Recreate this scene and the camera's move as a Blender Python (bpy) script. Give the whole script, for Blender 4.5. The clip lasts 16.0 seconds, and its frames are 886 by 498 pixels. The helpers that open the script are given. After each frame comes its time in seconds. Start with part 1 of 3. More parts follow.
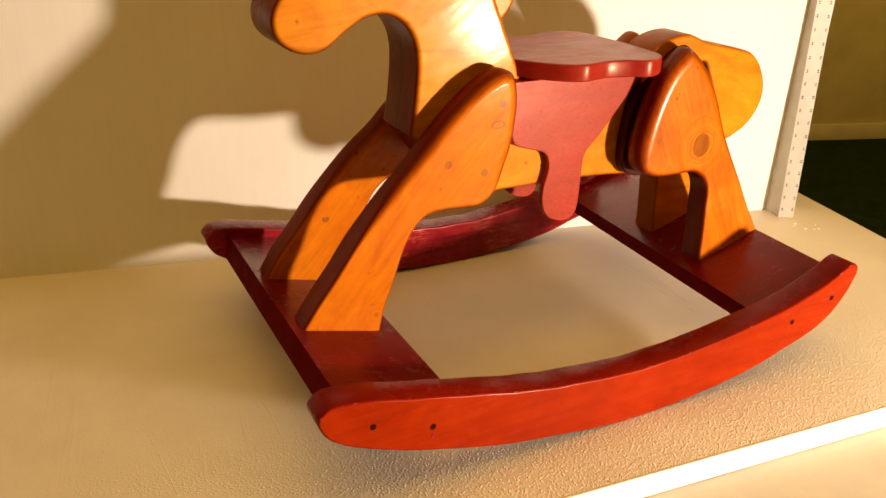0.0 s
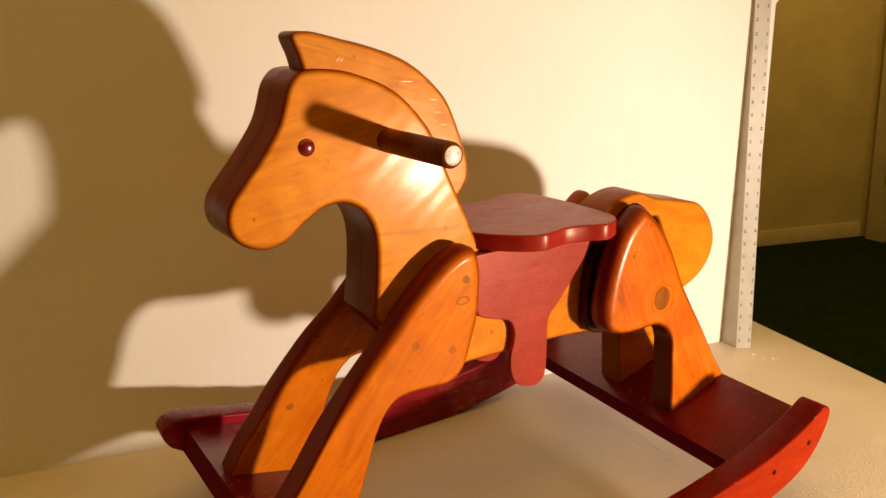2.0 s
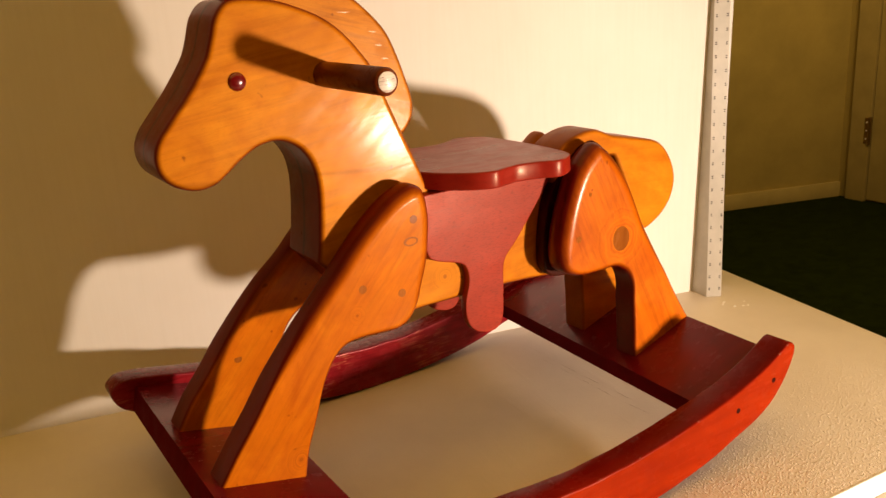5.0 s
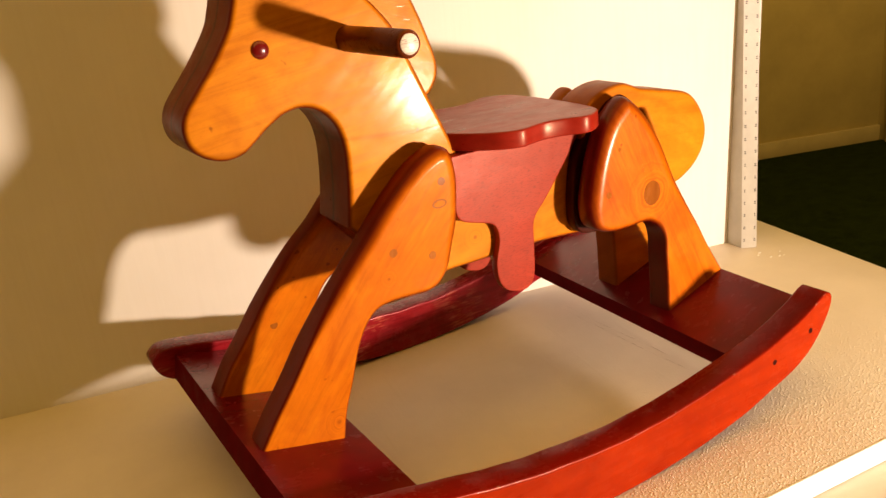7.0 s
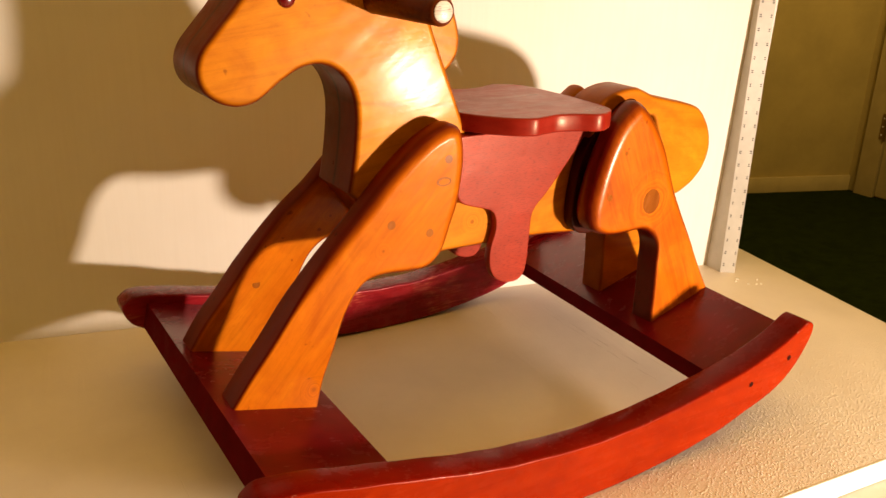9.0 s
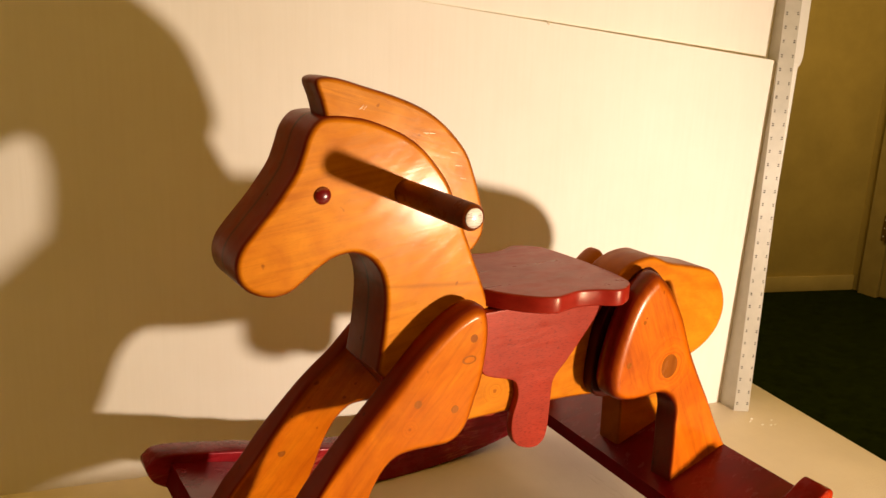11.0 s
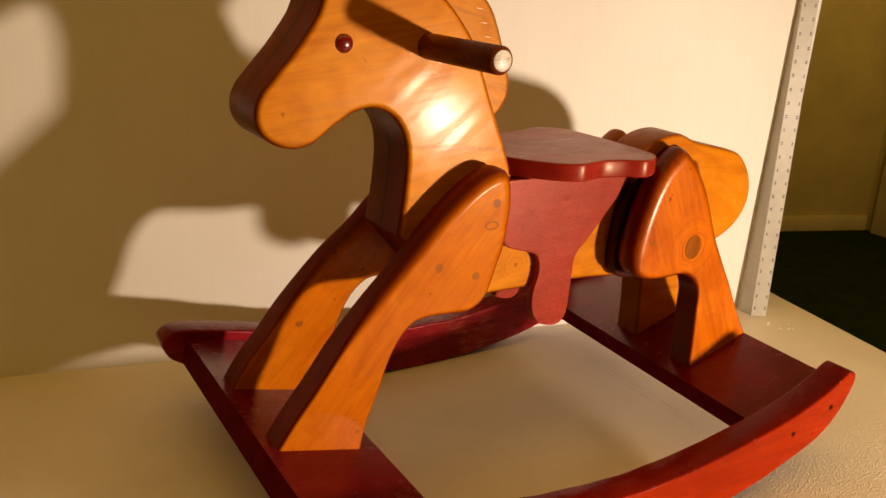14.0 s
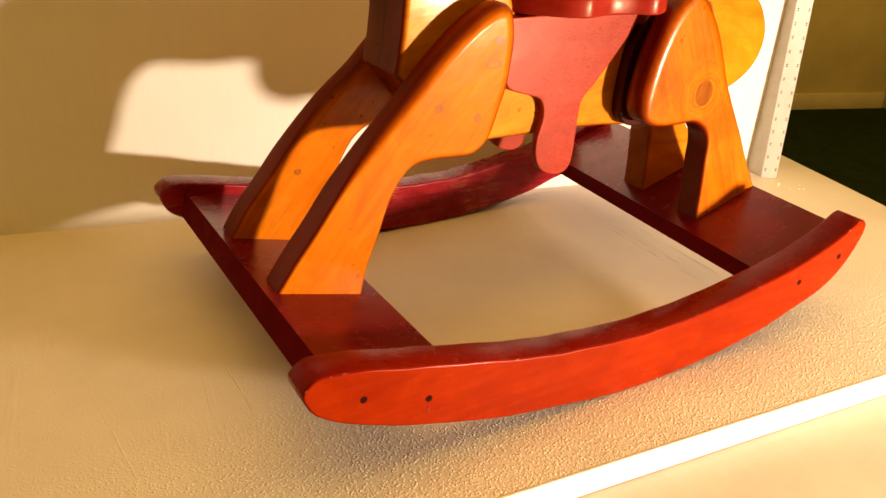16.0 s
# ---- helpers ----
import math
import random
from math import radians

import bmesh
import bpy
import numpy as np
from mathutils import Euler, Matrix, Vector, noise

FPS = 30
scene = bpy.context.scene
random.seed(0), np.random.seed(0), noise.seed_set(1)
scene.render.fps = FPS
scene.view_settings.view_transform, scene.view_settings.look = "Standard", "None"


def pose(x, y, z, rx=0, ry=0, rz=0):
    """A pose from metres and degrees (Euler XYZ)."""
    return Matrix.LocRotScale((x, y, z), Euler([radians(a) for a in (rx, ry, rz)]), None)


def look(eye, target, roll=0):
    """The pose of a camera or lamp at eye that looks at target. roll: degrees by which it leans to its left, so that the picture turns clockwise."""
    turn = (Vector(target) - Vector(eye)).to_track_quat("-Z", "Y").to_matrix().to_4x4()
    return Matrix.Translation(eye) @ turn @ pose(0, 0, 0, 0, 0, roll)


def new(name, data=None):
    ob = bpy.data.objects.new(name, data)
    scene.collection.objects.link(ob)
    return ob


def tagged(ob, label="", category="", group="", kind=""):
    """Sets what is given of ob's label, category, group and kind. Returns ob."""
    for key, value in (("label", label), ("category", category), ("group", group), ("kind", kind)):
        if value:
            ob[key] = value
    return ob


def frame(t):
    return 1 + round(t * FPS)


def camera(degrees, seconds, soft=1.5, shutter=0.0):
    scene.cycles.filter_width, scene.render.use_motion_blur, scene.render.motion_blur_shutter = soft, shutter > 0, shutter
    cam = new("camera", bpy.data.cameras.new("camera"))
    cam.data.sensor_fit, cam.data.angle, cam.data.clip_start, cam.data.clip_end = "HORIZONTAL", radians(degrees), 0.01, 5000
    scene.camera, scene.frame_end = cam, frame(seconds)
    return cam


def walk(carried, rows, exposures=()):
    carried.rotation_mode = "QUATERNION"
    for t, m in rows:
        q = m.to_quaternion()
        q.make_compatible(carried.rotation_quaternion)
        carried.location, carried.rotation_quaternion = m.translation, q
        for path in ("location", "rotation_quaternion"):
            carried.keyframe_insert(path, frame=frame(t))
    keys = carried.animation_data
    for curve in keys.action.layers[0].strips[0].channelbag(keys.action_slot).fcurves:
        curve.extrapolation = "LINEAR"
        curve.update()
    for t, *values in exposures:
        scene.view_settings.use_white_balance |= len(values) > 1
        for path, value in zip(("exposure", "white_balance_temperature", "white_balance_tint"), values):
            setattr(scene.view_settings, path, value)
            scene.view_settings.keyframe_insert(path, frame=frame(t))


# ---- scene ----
cam = camera(55.3, 16.0)
# seconds, eye in metres, then the turn about x, y and z in degrees
ROWS = [
    (0.0, -0.5389, -0.8523, 0.5602, 65.85, -0.58, -26.61),
    (0.5, -0.5458, -0.8654, 0.6020, 67.74, 2.99, -27.76),
    (1.0, -0.5522, -0.8451, 0.6267, 69.61, 3.84, -27.86),
    (1.5, -0.5502, -0.8226, 0.6130, 73.19, 3.77, -29.85),
    (2.0, -0.5411, -0.8035, 0.6138, 73.88, 2.21, -31.77),
    (2.5, -0.5347, -0.7947, 0.6023, 74.26, 2.33, -32.65),
    (3.0, -0.5086, -0.8027, 0.5885, 74.39, 3.69, -32.93),
    (3.5, -0.4927, -0.8083, 0.5766, 73.37, 3.44, -33.17),
    (5.8, -0.4988, -0.8097, 0.5613, 71.39, 4.68, -32.83),
    (6.0, -0.4957, -0.8107, 0.5673, 70.55, 6.26, -32.60),
    (6.5, -0.4978, -0.8126, 0.5609, 70.33, 6.71, -32.23),
    (7.0, -0.4937, -0.8113, 0.5640, 69.82, 6.22, -31.55),
    (7.5, -0.4830, -0.8117, 0.5485, 70.20, 3.65, -30.90),
    (8.0, -0.4857, -0.7944, 0.5540, 69.39, 0.41, -32.25),
    (8.2, -0.4973, -0.7933, 0.5392, 69.57, -1.31, -31.99),
    (10.3, -0.5316, -0.7655, 0.6028, 69.95, -1.96, -31.10),
    (10.5, -0.5314, -0.7703, 0.6220, 71.70, -2.06, -30.82),
    (11.0, -0.5429, -0.7619, 0.6472, 74.98, -1.98, -31.33),
    (11.5, -0.5472, -0.7615, 0.6556, 77.03, -1.81, -31.40),
    (12.0, -0.5452, -0.7687, 0.6407, 78.04, -1.80, -31.23),
    (12.5, -0.5515, -0.7585, 0.6195, 77.15, -1.74, -30.82),
    (13.0, -0.5747, -0.7447, 0.6065, 76.22, -3.04, -30.68),
    (13.5, -0.5751, -0.7544, 0.5684, 74.23, -2.98, -30.43),
    (14.0, -0.5561, -0.7605, 0.5548, 71.62, -2.55, -30.67),
    (14.5, -0.5504, -0.7562, 0.5386, 69.42, -2.75, -30.88),
    (15.0, -0.5488, -0.7658, 0.5249, 67.63, -2.30, -30.46),
    (15.5, -0.5483, -0.7674, 0.4970, 65.44, -2.70, -29.88),
    (16.0, -0.5458, -0.7642, 0.5036, 64.18, -2.05, -30.19),
]
# seconds, stops, and the white balance: kelvin and tint
EXPOSURES = [(0.0, 0.36, 6550, 9), (0.5, 0.38, 6550, 9), (1.0, 0.40, 6550, 9), (1.5, 0.28, 6550, 9), (2.0, 0.02, 6550, 13), (2.5, -0.10, 6550, 15), (3.0, -0.18, 6550, 15), (3.5, -0.16, 6550, 15), (6.0, -0.02, 6750, 15),
             (6.5, 0.07, 6750, 15), (7.0, 0.28, 6650, 14), (8.0, 0.14, 6700, 15), (10.5, 0.40, 6550, 11), (11.0, 0.02, 6600, 11), (11.5, -0.22, 6650, 11), (12.0, -0.30, 6700, 12),
             (13.0, -0.30, 6850, 12), (14.0, -0.30, 6850, 12), (14.5, 0.02, 6850, 12), (15.0, 0.34, 6850, 12), (16.0, 0.60, 6850, 12)]
walk(cam, [(t, pose(*r)) for t, *r in ROWS], EXPOSURES)

# ---- light ----
world = bpy.data.worlds.new("world")
scene.world = world
world.use_nodes = True
world.node_tree.nodes["Background"].inputs[0].default_value = (1.0, 0.72, 0.25, 1)
world.node_tree.nodes["Background"].inputs[1].default_value = 0.007


def lamp(name, kind, m, energy, colour, **settings):
    data = bpy.data.lights.new(name, kind)
    data.energy, data.color = energy, colour
    for key, value in settings.items():
        if key == "radius":
            data.shadow_soft_size = value
        elif key == "spot":
            data.spot_size, data.spot_blend = radians(value), 0.7
        elif key == "size":
            data.shape, data.size, data.size_y = "RECTANGLE", value[0], value[1]
    ob = new(name, data)
    ob.matrix_world = m
    return ob


# the low display lamp in front of the shelf
LAMP = (0.60, -1.34, 0.165)
lamp("display_lamp", "SPOT", look(LAMP, (-0.12, 0.1, 0.27)), 137, (1.0, 0.80, 0.60), radius=0.044, spot=88)
# two added fills: a wide one overhead, one to brighten the far room
lamp("ceiling_lamp", "AREA", look((0.0, -0.35, 1.70), (0.0, -0.35, 0.0)), 17, (1.0, 0.615, 0.12), size=(3.6, 1.5))
lamp("room_lamp", "AREA", look((2.6, 0.6, 1.70), (2.9, 1.2, 0.0)), 42, (1.0, 0.70, 0.24), size=(0.8, 0.8))


# ---- materials ----
def material(name):
    m = bpy.data.materials.new(name)
    m.use_nodes = True
    n, l = m.node_tree.nodes, m.node_tree.links
    return m, n, l, n["Principled BSDF"]


def ramp(n, l, source, stops):
    r = n.new("ShaderNodeValToRGB")
    while len(r.color_ramp.elements) < len(stops):
        r.color_ramp.elements.new(0.5)
    for e, (p, c) in zip(r.color_ramp.elements, stops):
        e.position, e.color = p, (*c, 1)
    l.new(source, r.inputs[0])
    return r.outputs[0]


def noise_tex(n, l, coord, scale, detail=4.0, rough=0.55, warp=0.0):
    t = n.new("ShaderNodeTexNoise")
    t.inputs["Scale"].default_value, t.inputs["Detail"].default_value = scale, detail
    t.inputs["Roughness"].default_value, t.inputs["Distortion"].default_value = rough, warp
    l.new(coord, t.inputs["Vector"])
    return t.outputs[0]


def mapped(n, l, scale, turn=(0, 0, 0)):
    c = n.new("ShaderNodeTexCoord")
    a, b = n.new("ShaderNodeMapping"), n.new("ShaderNodeMapping")
    a.inputs["Rotation"].default_value = [radians(x) for x in turn]
    b.inputs["Scale"].default_value = scale
    l.new(c.outputs["Object"], a.inputs["Vector"])
    l.new(a.outputs[0], b.inputs["Vector"])
    return b.outputs[0], c.outputs["Object"]


def mix(n, l, a, b, factor, mode="MIX"):
    m = n.new("ShaderNodeMix")
    m.data_type, m.blend_type = "RGBA", mode
    for key, s in ((0, factor), (6, a), (7, b)):
        if isinstance(s, (int, float)):
            m.inputs[key].default_value = s
        elif isinstance(s, tuple):
            m.inputs[key].default_value = (*s, 1)
        else:
            l.new(s, m.inputs[key])
    return m.outputs[2]


def bump(n, l, b, height, strength, distance):
    node = n.new("ShaderNodeBump")
    node.inputs["Strength"].default_value, node.inputs["Distance"].default_value = strength, distance
    l.new(height, node.inputs["Height"])
    l.new(node.outputs[0], b.inputs["Normal"])
    return node


def math_node(n, l, kind, a, b=0.0):
    m = n.new("ShaderNodeMath")
    m.operation = kind
    for key, v in ((0, a), (1, b)):
        if isinstance(v, (int, float)):
            m.inputs[key].default_value = v
        else:
            l.new(v, m.inputs[key])
    return m.outputs[0]


def wood(name, dark, mid, light, turn=0.0, roughness=0.24, coat=0.10, grain=1.0, speck=0.0, gloss=0.10, edge=None, knots=(), glue=False, joint=None, dotted=False, tilt=0.0, figure=0.20, wavy=1.0, worn_edge=0.0, film=0.11, pore=0.40, streaks=0.0, tint=None, waves=None):
    """Stained and varnished timber; the grain runs along x turned by some degrees in the upright plane.
    edge: the tint of the sawn edges, their darker stain together with painted shade; knots: (x, z, radius); glue: a
    joint along the middle."""
    m, n, l, b = material(name)
    fine, plain = mapped(n, l, (6 * grain, 70 * grain, 110 * grain), (0, turn, 0))
    broad, _ = mapped(n, l, (6.0, 14, 15), (0, turn, 0))
    pores, _ = mapped(n, l, (170, 900, 900), (0, turn, 0))
    f = noise_tex(n, l, fine, 1.6, 5, 0.62, 0.4)
    g = noise_tex(n, l, broad, 1.3, 4, 0.55, 1.6)
    core = None
    for x, z, r in knots:
        flat = n.new("ShaderNodeMapping")
        flat.inputs["Scale"].default_value = (1, 0, 1)
        flat.inputs["Location"].default_value = (-x, 0, -z)
        l.new(plain, flat.inputs["Vector"])
        length = n.new("ShaderNodeVectorMath")
        length.operation = "LENGTH"
        l.new(flat.outputs[0], length.inputs[0])
        away = length.outputs["Value"]
        wobble = math_node(n, l, "MULTIPLY", noise_tex(n, l, plain, 45, 3, 0.5), r * 1.3)
        rings = n.new("ShaderNodeCombineXYZ")
        l.new(math_node(n, l, "ADD", away, wobble), rings.inputs[0])
        ring = noise_tex(n, l, rings.outputs[0], 3.2 / r, 2, 0.5)
        near = n.new("ShaderNodeMapRange")
        near.inputs[1].default_value, near.inputs[2].default_value = 0.8 * r, 3.6 * r
        near.inputs[3].default_value, near.inputs[4].default_value = 1.0, 0.0
        l.new(away, near.inputs[0])
        f = mix(n, l, f, ring, near.outputs[0])
        g = mix(n, l, g, ring, math_node(n, l, "MULTIPLY", near.outputs[0], 0.8))
        dot = ramp(n, l, math_node(n, l, "DIVIDE", away, r), [(0.30, (0.55, 0.42, 0.34)), (0.55, (1, 1, 1))])
        core = dot if core is None else mix(n, l, core, dot, 1.0, "MULTIPLY")
    base = ramp(n, l, g, [(0.26, dark), (0.5, mid), (0.74, light)])
    lines = ramp(n, l, f, [(0.30, (0.55, 0.42, 0.34)), (0.52, (1, 1, 1)), (0.7, (1.08, 1.06, 1.05))])
    col = mix(n, l, base, lines, figure, "MULTIPLY")
    blotch = ramp(n, l, noise_tex(n, l, plain, 14, 6, 0.65), [(0.33, (0.78, 0.68, 0.62)), (0.66, (1.08, 1.07, 1.04))])
    col = mix(n, l, col, blotch, 0.7, "MULTIPLY")
    if dotted:
        dots = ramp(n, l, noise_tex(n, l, plain, 85, 1, 0.4), [(0.20, (0.35, 0.22, 0.16)), (0.245, (1, 1, 1))])
        col = mix(n, l, col, dots, 0.7, "MULTIPLY")
    p = ramp(n, l, noise_tex(n, l, pores, 1.0, 2, 0.5), [(pore - 0.08, (0.30, 0.10, 0.10)), (pore, (1, 1, 1))])
    col = mix(n, l, col, p, max(speck, 0.12), "MULTIPLY")
    if streaks:                 # short bare dashes where the stain did not take
        dash, _ = mapped(n, l, (55, 330, 330), (0, turn, 0))
        bare = ramp(n, l, noise_tex(n, l, dash, 1.0, 3, 0.6), [(0.53, (0, 0, 0)), (0.60, (1, 1, 1))])
        patch = ramp(n, l, noise_tex(n, l, plain, 11, 2, 0.5), [(0.44, (0, 0, 0)), (0.58, (1, 1, 1))])
        col = mix(n, l, col, (0.50, 0.14, 0.075), math_node(n, l, "MULTIPLY", math_node(n, l, "MULTIPLY", bare, patch), streaks))
    if core is not None:
        col = mix(n, l, col, core, 0.8, "MULTIPLY")
    # darkens whatever turns away from the side faces: edge stain plus painted shade
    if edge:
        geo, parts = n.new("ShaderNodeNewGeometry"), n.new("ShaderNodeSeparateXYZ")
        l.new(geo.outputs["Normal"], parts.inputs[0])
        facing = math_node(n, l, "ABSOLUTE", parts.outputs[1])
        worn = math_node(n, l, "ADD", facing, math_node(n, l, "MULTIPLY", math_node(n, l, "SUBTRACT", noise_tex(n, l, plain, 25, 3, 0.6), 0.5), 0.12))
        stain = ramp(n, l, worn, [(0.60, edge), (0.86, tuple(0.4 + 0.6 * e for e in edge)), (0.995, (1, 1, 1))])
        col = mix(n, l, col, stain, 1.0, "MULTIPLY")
        if worn_edge:           # nicks along the arris show the pale wood
            band = ramp(n, l, facing, [(0.30, (0, 0, 0)), (0.50, (1, 1, 1)), (0.85, (1, 1, 1)), (0.97, (0, 0, 0))])
            nick = ramp(n, l, noise_tex(n, l, plain, 130, 3, 0.6), [(0.62, (0, 0, 0)), (0.66, (1, 1, 1))])
            col = mix(n, l, col, (0.62, 0.33, 0.22), math_node(n, l, "MULTIPLY", math_node(n, l, "MULTIPLY", band, nick), worn_edge))
    if glue:
        place = n.new("ShaderNodeSeparateXYZ")
        l.new(plain, place.inputs[0])
        line = ramp(n, l, math_node(n, l, "ABSOLUTE", place.outputs[1]), [(0.0006, (0.25, 0.2, 0.2)), (0.0016, (1, 1, 1))])
        col = mix(n, l, col, line, 1.0, "MULTIPLY")
    if joint:                   # a butt joint across the face: height at x = 0 and slope
        seat_of = n.new("ShaderNodeSeparateXYZ")
        l.new(plain, seat_of.inputs[0])
        off = math_node(n, l, "SUBTRACT", seat_of.outputs[2], math_node(n, l, "MULTIPLY", seat_of.outputs[0], joint[1]))
        gap = math_node(n, l, "ABSOLUTE", math_node(n, l, "SUBTRACT", off, joint[0]))
        col = mix(n, l, col, ramp(n, l, gap, [(0.0002, (0.45, 0.34, 0.28)), (0.0011, (1, 1, 1))]), 0.5, "MULTIPLY")
    l.new(col, b.inputs["Base Color"])
    r = n.new("ShaderNodeMapRange")
    r.inputs[1].default_value, r.inputs[2].default_value = 0.3, 0.7
    r.inputs[3].default_value, r.inputs[4].default_value = roughness * 0.7, roughness * 1.35
    l.new(mix(n, l, noise_tex(n, l, plain, 40, 5, 0.65), f, 0.4), r.inputs[0])
    l.new(r.outputs[0], b.inputs["Roughness"])
    b.inputs["Coat Weight"].default_value, b.inputs["Coat Roughness"].default_value = coat, film
    b.inputs["Specular IOR Level"].default_value = gloss
    if tint:                    # a stained varnish colours what it mirrors
        b.inputs["Specular Tint"].default_value = (*tint, 1)
    # hand-planed hollows, round or drawn out along one way
    hollow = noise_tex(n, l, mapped(n, l, waves[1:], (0, waves[0], 0))[0], 1.0, 2, 0.5) if waves else noise_tex(n, l, plain, 22, 3, 0.55)
    first = bump(n, l, b, hollow, 1.0, 0.00045 * wavy)
    second = bump(n, l, b, f, 1.0, 0.000048)
    l.new(first.outputs[0], second.inputs["Normal"])
    if tilt:                    # a face planed slightly out of true
        way = n.new("ShaderNodeSeparateXYZ")
        l.new(plain, way.inputs[0])
        zero = bump(n, l, b, math_node(n, l, "MULTIPLY", way.outputs[0], tilt), 1.0, 1.0)
        l.new(zero.outputs[0], first.inputs["Normal"])
    third = bump(n, l, b, p, 1.0, 0.00001 + 0.00003 * speck)
    l.new(second.outputs[0], third.inputs["Normal"])
    l.new(third.outputs[0], b.inputs["Coat Normal"])
    return m


HONEY = ((0.48, 0.130, 0.004), (0.60, 0.196, 0.006), (0.69, 0.256, 0.010))
SHEEN = (1.0, 0.62, 0.28)
# edge tint: some stain, mostly the shade of edges turned from the lamp
SHADED_EDGE = (0.25, 0.050, 0.25)
pine_head = wood("honey_pine_head", *HONEY, turn=8, tint=SHEEN, edge=SHADED_EDGE, glue=True, joint=(0.3718, -0.09), tilt=0.016, gloss=0.17, roughness=0.36, coat=0.085, film=0.14, wavy=1.5, waves=(38, 6, 20, 24), figure=0.35, knots=((-0.018, 0.243, 0.006),), dotted=True)
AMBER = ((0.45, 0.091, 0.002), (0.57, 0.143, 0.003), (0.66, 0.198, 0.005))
pine_leg = wood("honey_pine_leg", *AMBER, turn=50, tint=SHEEN, edge=SHADED_EDGE, gloss=0.13, roughness=0.40, coat=0.09, film=0.16, figure=0.35, knots=((-0.2290, 0.1063, 0.006), (-0.15, 0.243, 0.004)), dotted=True)
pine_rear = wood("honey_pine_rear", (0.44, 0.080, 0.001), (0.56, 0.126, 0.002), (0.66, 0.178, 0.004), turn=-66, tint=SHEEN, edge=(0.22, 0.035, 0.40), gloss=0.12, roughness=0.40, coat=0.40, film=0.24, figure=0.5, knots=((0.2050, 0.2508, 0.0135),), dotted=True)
# rump and far rear leg: weaker painted edge shade, their tops are lit
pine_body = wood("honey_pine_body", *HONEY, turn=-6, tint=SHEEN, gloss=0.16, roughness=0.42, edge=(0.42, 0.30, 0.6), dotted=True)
pine_mane = wood("honey_pine_mane", (0.44, 0.125, 0.004), (0.54, 0.178, 0.007), (0.61, 0.224, 0.012), turn=-16, tint=SHEEN, gloss=0.26, roughness=0.40, coat=0.10, film=0.16, figure=0.7, edge=SHADED_EDGE, dotted=True)
# the dowel's brown also holds the shade on its visible side
dowel_wood = wood("dowel_wood", (0.075, 0.012, 0.002), (0.11, 0.019, 0.003), (0.15, 0.028, 0.004), turn=0, roughness=0.30)
end_grain = wood("pale_end_grain", (0.50, 0.44, 0.36), (0.68, 0.61, 0.51), (0.80, 0.73, 0.63), roughness=0.4, gloss=0.5, wavy=2.5, speck=0.8, figure=0.9, grain=3.0)
# rocker tops darkened through the edge tint: the low lamp only grazes them
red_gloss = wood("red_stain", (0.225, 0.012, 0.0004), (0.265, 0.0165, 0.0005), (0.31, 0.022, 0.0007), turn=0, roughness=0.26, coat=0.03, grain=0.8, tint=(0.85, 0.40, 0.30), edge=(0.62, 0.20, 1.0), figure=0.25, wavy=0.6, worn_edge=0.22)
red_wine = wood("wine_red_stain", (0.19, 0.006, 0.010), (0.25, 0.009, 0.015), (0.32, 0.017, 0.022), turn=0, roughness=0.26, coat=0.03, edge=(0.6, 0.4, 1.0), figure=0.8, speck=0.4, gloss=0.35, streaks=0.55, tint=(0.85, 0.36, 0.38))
red_board = wood("dark_red_stain", (0.110, 0.0026, 0.0050), (0.135, 0.0034, 0.0062), (0.165, 0.0046, 0.0080), turn=0, roughness=0.24, coat=0.02, film=0.2, gloss=0.34, tint=(0.80, 0.50, 0.55), figure=0.25, wavy=0.5)
red_sawn = wood("dark_red_sawn_edge", (0.095, 0.0022, 0.0050), (0.115, 0.0028, 0.0062), (0.140, 0.0036, 0.0080), turn=0, roughness=0.75, coat=0.0, gloss=0.02, figure=0.25, wavy=0.5)
red_seat = wood("rose_stain_seat", (0.22, 0.010, 0.005), (0.26, 0.013, 0.006), (0.30, 0.018, 0.009), roughness=0.33, coat=0.03, film=0.2, speck=0.2, gloss=0.32, tint=(1.0, 0.74, 0.52))
red_flap = wood("rose_stain_flap", (0.27, 0.024, 0.011), (0.32, 0.030, 0.014), (0.38, 0.038, 0.018), turn=0, roughness=0.36, coat=0.01, speck=0.5, gloss=0.29, pore=0.46, tint=(1.0, 0.56, 0.45))
# spacer brown taken near black for the deep shade between leg and rump
spacer_shade = wood("spacer_shade_brown", (0.030, 0.004, 0.001), (0.045, 0.006, 0.0015), (0.06, 0.008, 0.002), turn=-66, roughness=0.4, coat=0.03, gloss=0.08)
plug_wood = wood("dark_plug", (0.26, 0.075, 0.008), (0.33, 0.10, 0.010), (0.40, 0.13, 0.013), turn=80)
knot_wood = wood("knot", (0.19, 0.05, 0.006), (0.25, 0.072, 0.008), (0.31, 0.095, 0.011), turn=80)


